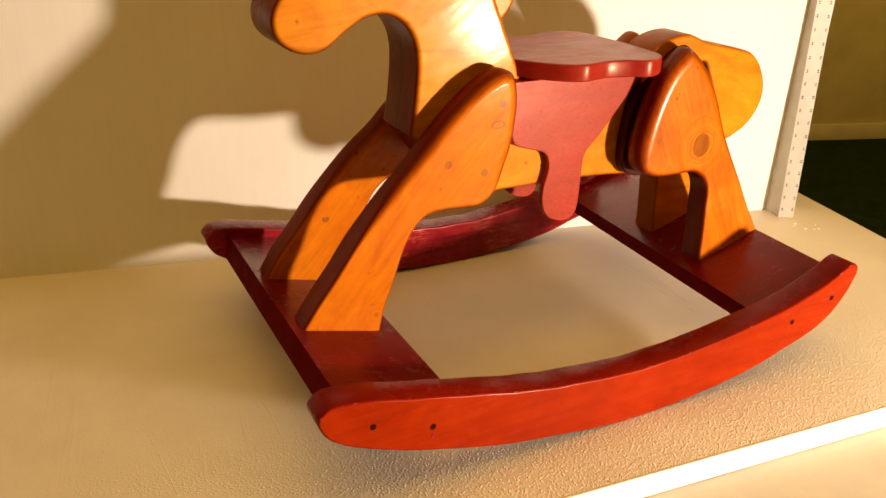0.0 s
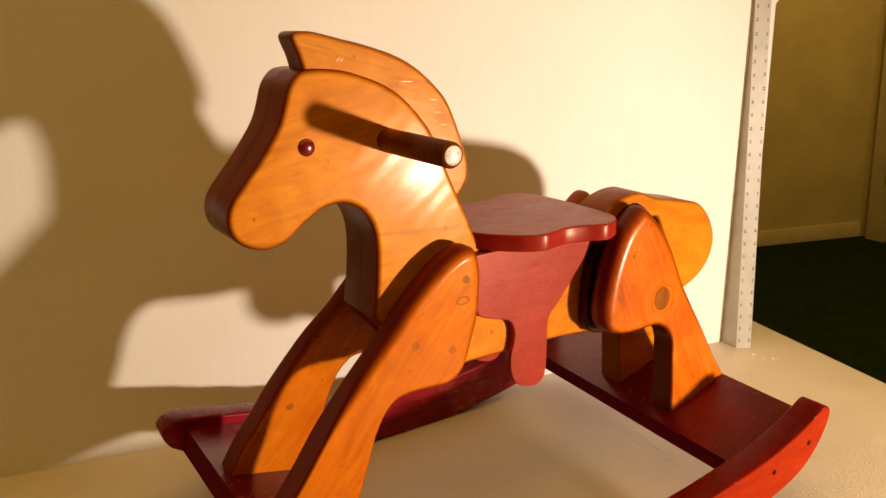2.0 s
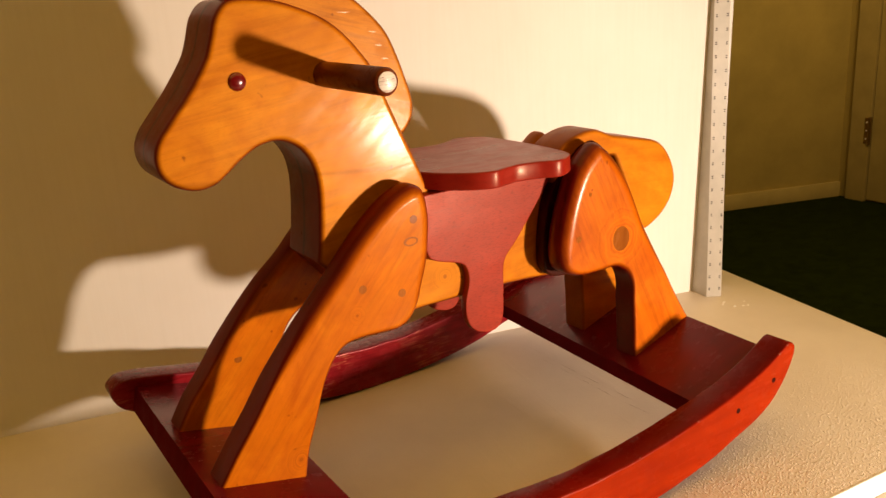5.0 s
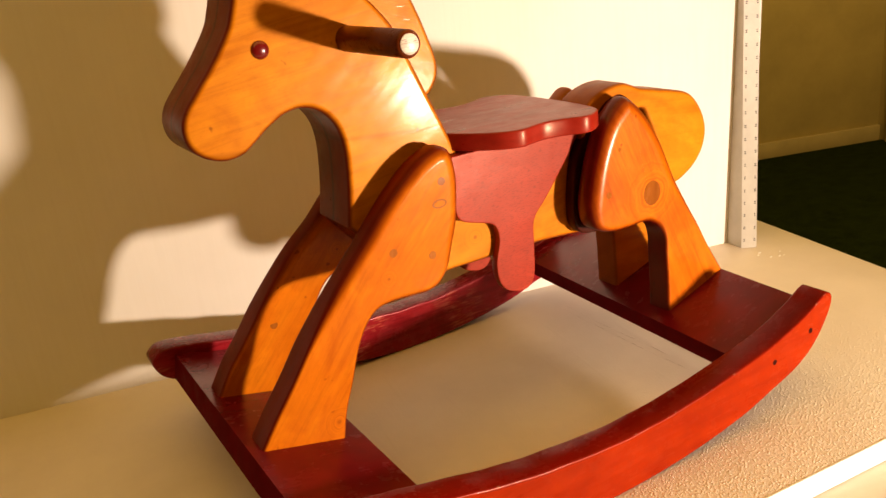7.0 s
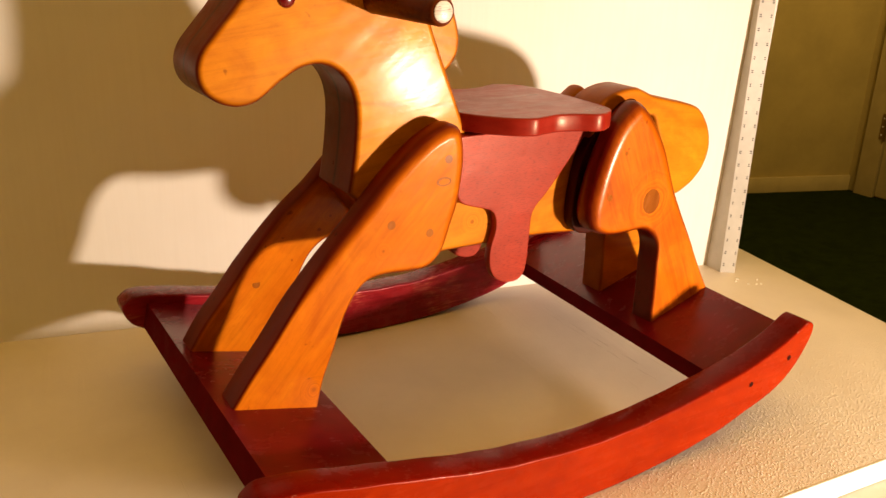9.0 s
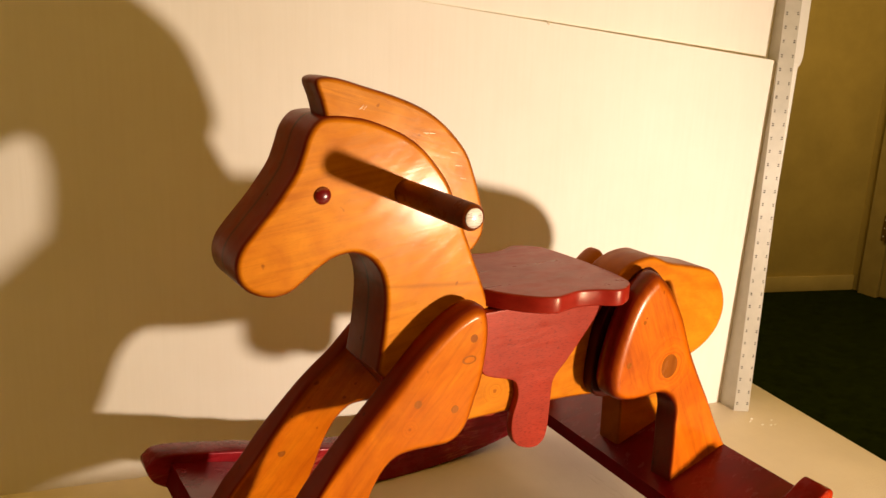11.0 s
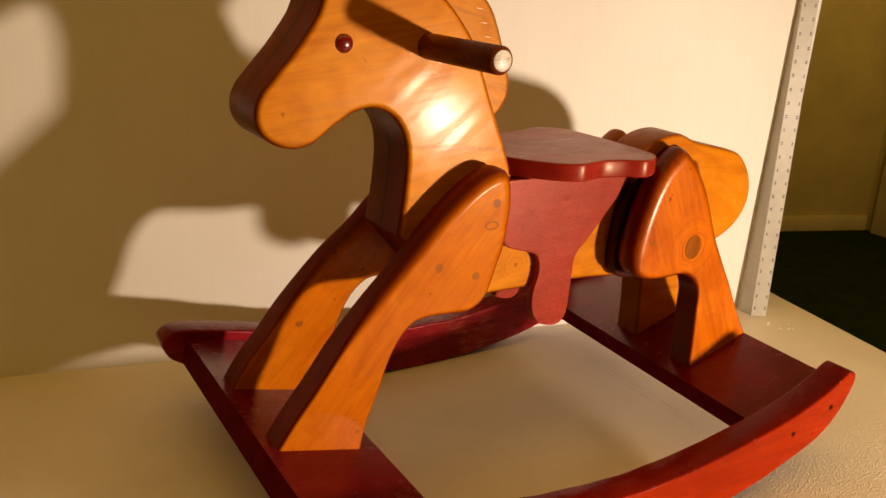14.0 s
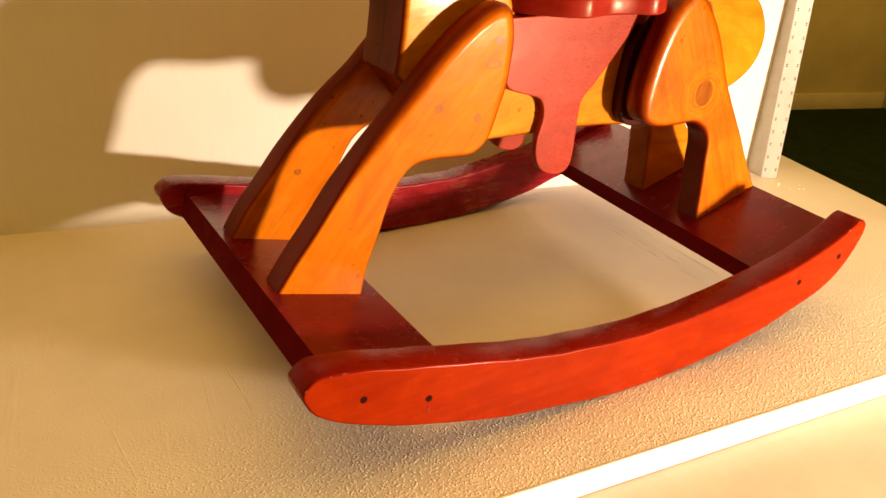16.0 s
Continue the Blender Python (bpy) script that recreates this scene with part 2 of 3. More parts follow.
def simple(name, colour, roughness, metal=0.0, coat=0.0, spread=0.12, scale=18, relief=0.0, gloss=0.5):
    m, n, l, b = material(name)
    _, plain = mapped(n, l, (1, 1, 1))
    c = noise_tex(n, l, plain, scale, 5, 0.6)
    lo = tuple(x * (1 - spread) for x in colour)
    hi = tuple(min(1, x * (1 + spread * 0.6)) for x in colour)
    l.new(ramp(n, l, c, [(0.3, lo), (0.7, hi)]), b.inputs["Base Color"])
    b.inputs["Roughness"].default_value, b.inputs["Metallic"].default_value = roughness, metal
    b.inputs["Coat Weight"].default_value, b.inputs["Specular IOR Level"].default_value = coat, gloss
    if relief:
        bump(n, l, b, noise_tex(n, l, plain, scale * 12, 4, 0.6), 0.4, relief)
    return m


eye_red = simple("eye_red", (0.15, 0.004, 0.004), 0.24, coat=0.6)
scratch_pale = simple("scratch_pale", (0.68, 0.30, 0.04), 0.3)
dark_hole = simple("dark_hole", (0.022, 0.003, 0.002), 0.9, gloss=0.05)
post_paint = simple("post_paint", (0.48, 0.45, 0.39), 0.4, scale=30)
slot_dark = simple("slot_dark", (0.03, 0.025, 0.02), 0.8)
wall_paint = simple("room_paint", (0.46, 0.345, 0.115), 0.7, scale=5, relief=0.001)
trim_paint = simple("trim_paint", (0.47, 0.36, 0.15), 0.5, scale=8)
ceiling_paint = simple("ceiling_paint", (0.75, 0.66, 0.48), 0.8, scale=5)
brass = simple("brass", (0.35, 0.22, 0.08), 0.35, metal=0.9)


def panel_paint():
    """Off-white paint with fine upright brush marks."""
    m, n, l, b = material("panel_paint")
    strokes, plain = mapped(n, l, (160, 160, 7))
    s = noise_tex(n, l, strokes, 1.0, 4, 0.6)
    d = noise_tex(n, l, plain, 5, 5, 0.6)
    col = mix(n, l, ramp(n, l, d, [(0.3, (0.76, 0.72, 0.66)), (0.7, (0.80, 0.77, 0.72))]),
              ramp(n, l, s, [(0.3, (0.93, 0.92, 0.90)), (0.6, (1, 1, 1))]), 0.3, "MULTIPLY")
    l.new(col, b.inputs["Base Color"])
    b.inputs["Roughness"].default_value = 0.55
    bump(n, l, b, s, 0.16, 0.0008)
    return m


def stipple_paint():
    """Cream paint rolled on thick towards the front, thinner behind: pebbled stipple and faint long ridges."""
    m, n, l, b = material("stipple_paint")
    ridges, plain = mapped(n, l, (70, 5, 1), (0, 0, 8))
    cells = n.new("ShaderNodeTexVoronoi")
    cells.inputs["Scale"].default_value, cells.inputs["Randomness"].default_value = 330, 1.0
    l.new(plain, cells.inputs["Vector"])
    drop = n.new("ShaderNodeMapRange")
    drop.interpolation_type = "SMOOTHSTEP"
    drop.inputs[1].default_value, drop.inputs[2].default_value, drop.inputs[3].default_value, drop.inputs[4].default_value = 0.12, 0.62, 1.0, 0.0
    l.new(cells.outputs["Distance"], drop.inputs[0])
    keep = ramp(n, l, noise_tex(n, l, plain, 150, 2, 0.6), [(0.36, (0.15, 0.15, 0.15)), (0.62, (1, 1, 1))])
    pebble = math_node(n, l, "MULTIPLY", drop.outputs[0], keep)
    grit = noise_tex(n, l, plain, 1100, 2, 0.7)
    place = n.new("ShaderNodeSeparateXYZ")
    l.new(plain, place.inputs[0])
    thick = n.new("ShaderNodeMapRange")
    thick.inputs[1].default_value, thick.inputs[2].default_value = -0.20, -0.02
    thick.inputs[3].default_value, thick.inputs[4].default_value = 1.0, 0.12
    l.new(math_node(n, l, "ADD", place.outputs[1], math_node(n, l, "MULTIPLY", noise_tex(n, l, plain, 6, 2, 0.5), 0.12)), thick.inputs[0])
    h = mix(n, l, pebble, grit, 0.25)
    h = math_node(n, l, "MULTIPLY", h, thick.outputs[0])
    r = ramp(n, l, noise_tex(n, l, ridges, 1.0, 2, 0.5), [(0.58, (0, 0, 0)), (0.68, (1, 1, 1))])
    h = mix(n, l, h, r, 0.10, "ADD")
    dirt = noise_tex(n, l, plain, 7, 5, 0.6)
    l.new(ramp(n, l, dirt, [(0.3, (0.67, 0.575, 0.47)), (0.7, (0.75, 0.655, 0.545))]), b.inputs["Base Color"])
    b.inputs["Roughness"].default_value = 0.5
    bump(n, l, b, h, 0.9, 0.0009)
    return m


def carpet_fibre():
    m, n, l, b = material("green_carpet")
    _, plain = mapped(n, l, (1, 1, 1))
    c = noise_tex(n, l, plain, 22, 8, 0.8)
    l.new(ramp(n, l, c, [(0.35, (0.005, 0.008, 0.0004)), (0.65, (0.016, 0.025, 0.0012))]), b.inputs["Base Color"])
    b.inputs["Roughness"].default_value, b.inputs["Specular IOR Level"].default_value = 0.95, 0.05
    bump(n, l, b, noise_tex(n, l, plain, 400, 3, 0.6), 0.8, 0.004)
    return m


panel_white, shelf_cream, carpet_green = panel_paint(), stipple_paint(), carpet_fibre()
plinth_cream = simple("plinth_cream", (0.60, 0.52, 0.42), 0.5, scale=9, relief=0.0006)
nail_paint = simple("nail_paint", (0.62, 0.55, 0.42), 0.4, scale=60)
edge_white = simple("edge_white", (0.82, 0.79, 0.73), 0.45, scale=60)


# ---- building helpers ----
def part(name, bm, mat, parent=None, label="", smooth=True):
    me = bpy.data.meshes.new(name)
    bmesh.ops.recalc_face_normals(bm, faces=bm.faces)
    bm.to_mesh(me)
    bm.free()
    me.materials.append(mat)
    if smooth:
        me.polygons.foreach_set("use_smooth", [True] * len(me.polygons))
        me.set_sharp_from_angle(angle=radians(38))
    ob = new(name, me)
    if parent:
        ob.parent = parent
    if label:
        ob["label"] = label
    return ob


def thing(name, label, category, group="", kind="", at=(0, 0, 0)):
    ob = new(name)
    ob.location = at
    ob.empty_display_size = 0.05
    return tagged(ob, label, category, group, kind)


def spline(points, step=5):
    """A closed outline through the points; a third value of 1 marks a sharp corner."""
    n, out = len(points), []
    for i in range(n):
        p0, p1, p2, p3 = (points[(i + k) % n] for k in (-1, 0, 1, 2))
        a, b = Vector(p1[:2]), Vector(p2[:2])
        ta = (b - Vector(p0[:2])) * 0.5 if len(p1) < 3 else (b - a)
        tb = (Vector(p3[:2]) - a) * 0.5 if len(p2) < 3 else (b - a)
        d = (b - a).length
        ta, tb = (t.normalized() * d if t.length > 1e-9 else t for t in (ta, tb))
        for k in range(step):
            s = k / step
            out.append((2 * s**3 - 3 * s**2 + 1) * a + (s**3 - 2 * s**2 + s) * ta + (3 * s**2 - 2 * s**3) * b + (s**3 - s**2) * tb)
    return out


def inward(outline, d):
    """The outline moved to its inside by d."""
    n = len(outline)
    area = sum(outline[i].x * outline[(i + 1) % n].y - outline[(i + 1) % n].x * outline[i].y for i in range(n))
    sign, out = (1 if area > 0 else -1), []
    for i in range(n):
        e1 = (outline[i] - outline[i - 1]).normalized()
        e2 = (outline[(i + 1) % n] - outline[i]).normalized()
        n1, n2 = Vector((-e1.y, e1.x)) * sign, Vector((-e2.y, e2.x)) * sign
        m = (n1 + n2)
        m = m.normalized() if m.length > 1e-6 else n1
        out.append(outline[i] + m * d / max(0.5, m.dot(n1)))
    for _ in range(12):         # where a tight bend would fold over, draw its points together
        for i in range(n):
            j = (i + 1) % n
            if (outline[j] - outline[i]).dot(out[j] - out[i]) < 0:
                out[i] = out[j] = (out[i] + out[j]) / 2
    return out


def slab(outline, low, high, r=0.003, segs=3, axes="xz", crisp=1.0):
    """A board with that outline between two faces, its edges rounded by r, below z = 0.26 by less, down to crisp times r. axes: the plane of the outline."""
    rings = []
    for k in range(segs + 1):
        a = math.pi / 2 * k / segs
        rings.append((low + r * (1 - math.sin(a)), r * (1 - math.cos(a))))
    rings.append((low, r + 0.0006))
    rings = list(reversed(rings)) + [(high - (w - low), d) for w, d in rings]
    bm, loops = bmesh.new(), []
    for w, d in rings:
        line = inward(outline, d) if d > 1e-7 else outline
        face = low if w < (low + high) / 2 else high
        loop = []
        for p, q in zip(outline, line):
            k = 1.0 if crisp == 1.0 else crisp + (1 - crisp) * min(1, max(0, (p.y - 0.19) / 0.07))
            p, u = p.lerp(q, k), face + (w - face) * k
            loop.append(bm.verts.new((p.x, u, p.y) if axes == "xz" else (p.x, p.y, u)))
        loops.append(loop)
    n = len(outline)
    for a, b in zip(loops, loops[1:]):
        for i in range(n):
            bm.faces.new((a[i], a[(i + 1) % n], b[(i + 1) % n], b[i]))
    bm.faces.new(loops[0])
    bm.faces.new(loops[-1])
    bmesh.ops.remove_doubles(bm, verts=bm.verts, dist=1e-5)
    return bm


def prism(points, low, high, r=0.0, axes="xz"):
    return slab([Vector(p) for p in points], low, high, max(r, 0.0002), 2 if r > 0.0005 else 1, axes)


def lathe(profile, m, sides=24):
    """A turned solid: (radius, height) pairs about z, placed by m."""
    bm, loops = bmesh.new(), []
    for r, h in profile:
        loops.append([bm.verts.new((r * math.cos(2 * math.pi * i / sides), r * math.sin(2 * math.pi * i / sides), h)) for i in range(sides)] if r > 1e-6 else [bm.verts.new((0, 0, h))])
    for a, b in zip(loops, loops[1:]):
        for i in range(sides):
            j = (i + 1) % sides
            if len(a) == 1:
                bm.faces.new((a[0], b[j], b[i]))
            elif len(b) == 1:
                bm.faces.new((a[i], a[j], b[0]))
            else:
                bm.faces.new((a[i], a[j], b[j], b[i]))
    bm.transform(m)
    return bm


def box(x0, x1, y0, y1, z0, z1, r=0.002):
    bm = prism([(x0, y0), (x1, y0), (x1, y1), (x0, y1)], z0, z1, r, "xy")
    return bm


# ---- setting ----
WALL, TURN = 0.310, -0.2216      # the panel's face: y = WALL + TURN * x
CARPET, CEILING = -0.75, 1.75


def wall_y(x, back=0.0):
    return WALL + TURN * x + back


def wall_panel(name, outline, back, thick, mat, swing=0.0):
    """A board standing along the panel line; its outline in x and z."""
    bm = prism(outline, 0.0, thick, 0.0006)
    if swing:
        bmesh.ops.bisect_plane(bm, geom=bm.verts[:] + bm.edges[:] + bm.faces[:], plane_co=(-back / swing, 0, 0), plane_no=(1, 0, 0))
    for v in bm.verts:
        v.co.y += wall_y(v.co.x, max(0.0003, back + swing * v.co.x) if swing else back)
    return part(name, bm, mat)


def seam(x):
    return 0.682 - 0.1160 * x


tagged(wall_panel("wall_panel_lower", [(-1.7, -0.02), (0.6880, -0.02), (0.7055, seam(0.7055)), (-1.7, seam(-1.7))], 0.0, 0.018, panel_white),
       "off-white painted display panel standing behind the rocking horse", "wall", kind="structure")
tagged(wall_panel("wall_panel_upper", [(-1.7, seam(-1.7) - 0.003), (0.1, seam(0.1) - 0.003), (0.40, seam(0.40) - 0.002), (0.722, seam(0.722) - 0.006), (0.729, seam(0.729) - 0.002), (0.733, seam(0.733) + 0.006), (0.735, seam(0.735) + 0.018), (0.738, 1.4), (-1.7, 1.4)], -0.0003, 0.018, panel_white, 0.0285),
       "off-white painted upper display panel set back from the lower one", "wall", kind="structure")


for x, z, name in ((-0.206, seam(-0.206) - 0.004, "wall_panel_lower"), (-0.186, seam(-0.186) - 0.004, "wall_panel_lower"), (0.2565, seam(0.2565) - 0.0012, "wall_panel_lower")):
    dot = lathe([(0, -0.002), (0.0026, -0.002), (0.0026, 0.0006), (0, 0.0009)], Matrix.Translation((x, wall_y(x) + 0.0003, z)) @ pose(0, 0, 0, 90), 12)
    part("nail_head", dot, nail_paint, bpy.data.objects[name])


def front_y(x):
    return -0.332 - 0.0776 * x


def side_x(y):
    return 0.7225 + 0.200 * y


back_r, front_r = (side_x(0.24), 0.24), (side_x(-0.37), -0.37)
top = [(-1.7, front_y(-1.7)), (front_r[0], front_y(front_r[0])), back_r, (0.70, wall_y(0.70, 0.03)), (-1.7, wall_y(-1.7, 0.03))]
tagged(part("shelf_floor", prism(top, -0.028, 0.0, 0.0003, "xy"), shelf_cream),
       "cream painted display shelf with a stippled rolled texture", "floor", kind="structure")


def paint_ridge(points, wide=0.0016, high=0.00028):
    """A hair-thin raised line that the roller left in the paint."""
    bm, line = bmesh.new(), [Vector(p) for p in points]
    fine = [a.lerp(b, k / 12) for a, b in zip(line, line[1:]) for k in range(12)] + [line[-1]]
    rnd, rows = random.Random(len(points) * 7 + int(points[0][0] * 1000)), []
    for i, p in enumerate(fine):
        w = wide * rnd.uniform(0.4, 1.0)
        x = p.x + rnd.uniform(-0.0006, 0.0006)
        end = 0.1 if i in (0, len(fine) - 1) else 1.0
        rows.append([bm.verts.new((x - w, p.y, -0.0002)), bm.verts.new((x, p.y, high * end * rnd.uniform(0.5, 1.0))), bm.verts.new((x + w, p.y, -0.0002))])
    for a, b in zip(rows, rows[1:]):
        bm.faces.new((a[0], a[1], b[1], b[0]))
        bm.faces.new((a[1], a[2], b[2], b[1]))
    return bm


shelf = bpy.data.objects["shelf_floor"]
for line in (((0.252, 0.19), (0.249, 0.06), (0.247, -0.03), (0.249, -0.13)), ((0.262, 0.17), (0.258, 0.05), (0.259, -0.08)), ((0.294, 0.20), (0.288, 0.02), (0.282, -0.12)),
             ((-0.337, 0.237), (-0.328, 0.06), (-0.328, -0.09)), ((-0.355, 0.22), (-0.354, 0.03), (-0.353, -0.11)), ((-0.323, 0.223), (-0.328, 0.126), (-0.331, 0.0)),
             ((-0.372, 0.15), (-0.375, -0.02)), ((-0.486, 0.022), (-0.471, -0.164))):
    part("paint_ridge", paint_ridge(line), shelf_cream, shelf)


def fleck(x, y, size, seed):
    """A flake of paint lying on the shelf."""
    rnd = random.Random(seed)
    line = [(x + size * rnd.uniform(0.5, 1.0) * math.cos(a), y + 0.6 * size * rnd.uniform(0.5, 1.0) * math.sin(a)) for a in [2 * math.pi * k / 7 for k in range(7)]]
    return prism(line, 0.0001, 0.0012, 0.0002, "xy")


for k, (x, y) in enumerate(((0.633, 0.095), (0.631, 0.070), (0.644, 0.063), (0.651, 0.060), (0.622, 0.088), (0.660, 0.075))):
    tagged(part("paint_flake", fleck(x, y, 0.0035 - 0.0003 * k, k), edge_white), "tiny pale flake of paint lying on the display shelf", "paint flake", "paint flakes by the post")
lip = [(-1.7, front_y(-1.7) - 0.002), (front_r[0], front_y(front_r[0]) - 0.002), (front_r[0], front_y(front_r[0]) + 0.0005), (-1.7, front_y(-1.7) + 0.0005)]
tagged(part("shelf_edge_trim", prism(lip, -0.0275, 0.0003, 0.0004, "xy"), edge_white), "smooth white edging along the front of the display shelf", "trim", kind="structure")
plinth = [(-1.7, -0.66), (front_r[0] - 0.01, -0.66), (back_r[0] - 0.005, 0.235), (0.69, wall_y(0.69, 0.05)), (-1.7, wall_y(-1.7, 0.05))]
tagged(part("plinth", prism(plinth, CARPET, -0.0285, 0.003, "xy"), plinth_cream), "cream painted plinth under the display shelf", "plinth", kind="structure")

tagged(part("carpet_floor", box(-3.2, 4.6, -3.0, 4.6, CARPET - 0.1, CARPET), carpet_green), "dark green carpet of the room", "floor", kind="structure")
tagged(part("ceiling", box(-3.2, 4.6, -3.0, 4.6, CEILING, CEILING + 0.1), ceiling_paint), "plain pale ceiling of the room", "ceiling", kind="structure")


def room_wall(name, a, b, mat, label, low=CARPET, high=CEILING, thick=0.12, category="wall"):
    a, b = Vector(a), Vector(b)
    side = Vector(((b - a).y, -(b - a).x)).normalized() * thick
    bm = prism([a, b, b + side, a + side], low, high, 0.001, "xy")
    return tagged(part(name, bm, mat), label, category, kind="structure")


CORNER = (3.91, 1.955)
room_wall("wall_north", CORNER, (-3.2, 4.515), wall_paint, "dim ochre-lit painted wall of the room")
room_wall("wall_east", (3.86, -3.0), CORNER, wall_paint, "dim ochre-lit painted wall beside a door")
room_wall("wall_south", (-3.2, -2.9), (3.9, -2.9), wall_paint, "plain painted wall of the room")
room_wall("wall_west", (-3.0, 4.6), (-3.0, -3.0), wall_paint, "plain painted wall of the room")
room_wall("baseboard_north", (3.905, 1.954), (-2.99, 4.436), trim_paint, "painted baseboard along the carpet", CARPET, CARPET + 0.085, -0.018, "baseboard")

# ---- rocking horse ----
horse = thing("rocking_horse", "honey-stained pine rocking horse with red rockers and saddle on the shelf", "rocking horse")

BODY = [(-0.2193, 0.5596), (-0.2314, 0.5570), (-0.2425, 0.5447), (-0.2494, 0.5255), (-0.2554, 0.5103), (-0.2654, 0.4951), (-0.2794, 0.4768),
        (-0.2964, 0.4574), (-0.3094, 0.4412), (-0.3144, 0.4260), (-0.3113, 0.4099), (-0.3001, 0.3979), (-0.2809, 0.3910), (-0.2627, 0.3931),
        (-0.2496, 0.4013), (-0.2345, 0.4125), (-0.2153, 0.4228), (-0.1951, 0.4250), (-0.1778, 0.4170), (-0.1655, 0.4009), (-0.1603, 0.3787),
        (-0.1611, 0.3503), (-0.1649, 0.3169), (-0.1688, 0.2946, 1), (-0.0940, 0.2148), (-0.0481, 0.2129), (0.0697, 0.2113), (0.1468, 0.2054, 1),
        (0.1457, 0.3462, 1), (-0.0297, 0.3451, 1), (-0.0422, 0.3785), (-0.0557, 0.4099), (-0.0692, 0.4422), (-0.0868, 0.4846), (-0.1002, 0.5038),
        (-0.1186, 0.5238), (-0.1370, 0.5373), (-0.1584, 0.5472), (-0.1828, 0.5555), (-0.2031, 0.5588)]
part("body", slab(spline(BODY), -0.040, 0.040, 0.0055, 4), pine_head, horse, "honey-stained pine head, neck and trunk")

MANE = [(-0.2333, 0.5882), (-0.2321, 0.5931), (-0.2262, 0.5951), (-0.2105, 0.5939), (-0.1831, 0.5863), (-0.1531, 0.5777), (-0.1221, 0.5661),
        (-0.1001, 0.5534), (-0.0809, 0.5367), (-0.0648, 0.5180), (-0.0546, 0.4961), (-0.0474, 0.4753), (-0.0391, 0.4455), (-0.0411, 0.4275),
        (-0.0510, 0.4134), (-0.0639, 0.4054, 1), (-0.0983, 0.4469), (-0.1286, 0.4914), (-0.1787, 0.5257), (-0.2206, 0.5432, 1), (-0.2277, 0.5729)]
part("mane", slab(spline(MANE), -0.0345, 0.0030, 0.0045), pine_mane, horse, "raised mane cut from one board")

for x, z, long, turn in ((-0.1115, 0.5397, 0.016, -4), (-0.1870, 0.5667, 0.007, 40), (-0.1831, 0.5662, 0.006, 48), (-0.0812, 0.5187, 0.01, -8), (-0.0753, 0.5049, 0.009, -6), (-0.0694, 0.4912, 0.008, -10)):
    m = Matrix.Translation((x, -0.0345, z)) @ pose(0, 0, 0, 0, -turn, 0)
    part("scratch", lathe([(0, -0.0003), (0.5, -0.0003), (0.5, 0.0002), (0, 0.0003)], m @ pose(0, 0, 0, 90) @ Matrix.Diagonal((long, 0.0009, 1, 1)), 10), scratch_pale, bpy.data.objects["mane"], "thin pale scratch in the varnish")

# the tail hangs clear of the rump by a narrow gap
TAIL = [(0.1333, 0.2158, 1), (0.2029, 0.2160), (0.2500, 0.2270, 1), (0.2440, 0.2520), (0.2380, 0.2800), (0.2290, 0.3090), (0.2190, 0.3330),
        (0.2200, 0.3430), (0.2300, 0.3440), (0.2360, 0.3340), (0.2470, 0.3090), (0.2575, 0.2800), (0.2715, 0.2520), (0.2790, 0.2365, 1), (0.2937, 0.2405),
        (0.3166, 0.2537), (0.3328, 0.2728), (0.3388, 0.2979), (0.3306, 0.3248), (0.3112, 0.3477), (0.2842, 0.3575), (0.2507, 0.3649), (0.2248, 0.3712),
        (0.2136, 0.3762), (0.1984, 0.3811), (0.1722, 0.3789), (0.1499, 0.3697), (0.1329, 0.3517, 1)]
part("tail", slab(spline(TAIL), -0.0550, -0.0025, 0.005, 4), pine_body, horse, "rounded rump and tail board")

FRONT_LEG = [(-0.0711, 0.3642), (-0.0585, 0.3587), (-0.0528, 0.3385), (-0.0528, 0.3142), (-0.0583, 0.2786), (-0.0664, 0.2552), (-0.0765, 0.2319), (-0.0877, 0.2196),
             (-0.1009, 0.2140), (-0.1193, 0.2139), (-0.1458, 0.2152), (-0.1661, 0.2120), (-0.1813, 0.1992), (-0.1934, 0.1787), (-0.2055, 0.1443), (-0.2176, 0.1129),
             (-0.2268, 0.0730, 1), (-0.3180, 0.0995, 1), (-0.2930, 0.1352), (-0.2711, 0.1636), (-0.2455, 0.1996), (-0.2207, 0.2314), (-0.1975, 0.2580), (-0.1741, 0.2824),
             (-0.1517, 0.3070), (-0.1281, 0.3307), (-0.1051, 0.3496), (-0.0876, 0.3595)]
REAR_LEG = [(0.1617, 0.3661), (0.1436, 0.3481), (0.1285, 0.3199), (0.1180, 0.2889), (0.1115, 0.2569), (0.1146, 0.2350), (0.1237, 0.2230), (0.1449, 0.2160),
            (0.1723, 0.2147), (0.1996, 0.2143), (0.2168, 0.2044), (0.2265, 0.1873), (0.2271, 0.1613), (0.2287, 0.1292), (0.2292, 0.0735, 1), (0.3330, 0.1070, 1),
            (0.3023, 0.1565), (0.2767, 0.2045), (0.2582, 0.2425), (0.2440, 0.2745), (0.2266, 0.3135), (0.2067, 0.3444), (0.1901, 0.3624), (0.1748, 0.3717)]
FAR_LEG = [(p[0] + (0.008 if 11 <= k <= 16 else -0.004 if 18 <= k <= 22 else 0.0), *p[1:]) for k, p in enumerate(FRONT_LEG)]      # cut a little wider in the shin
FAR_REAR = [(p[0] - (0.006 if 17 <= k <= 22 else 0.0), *p[1:]) for k, p in enumerate(REAR_LEG)]    # slimmer at the back of the thigh
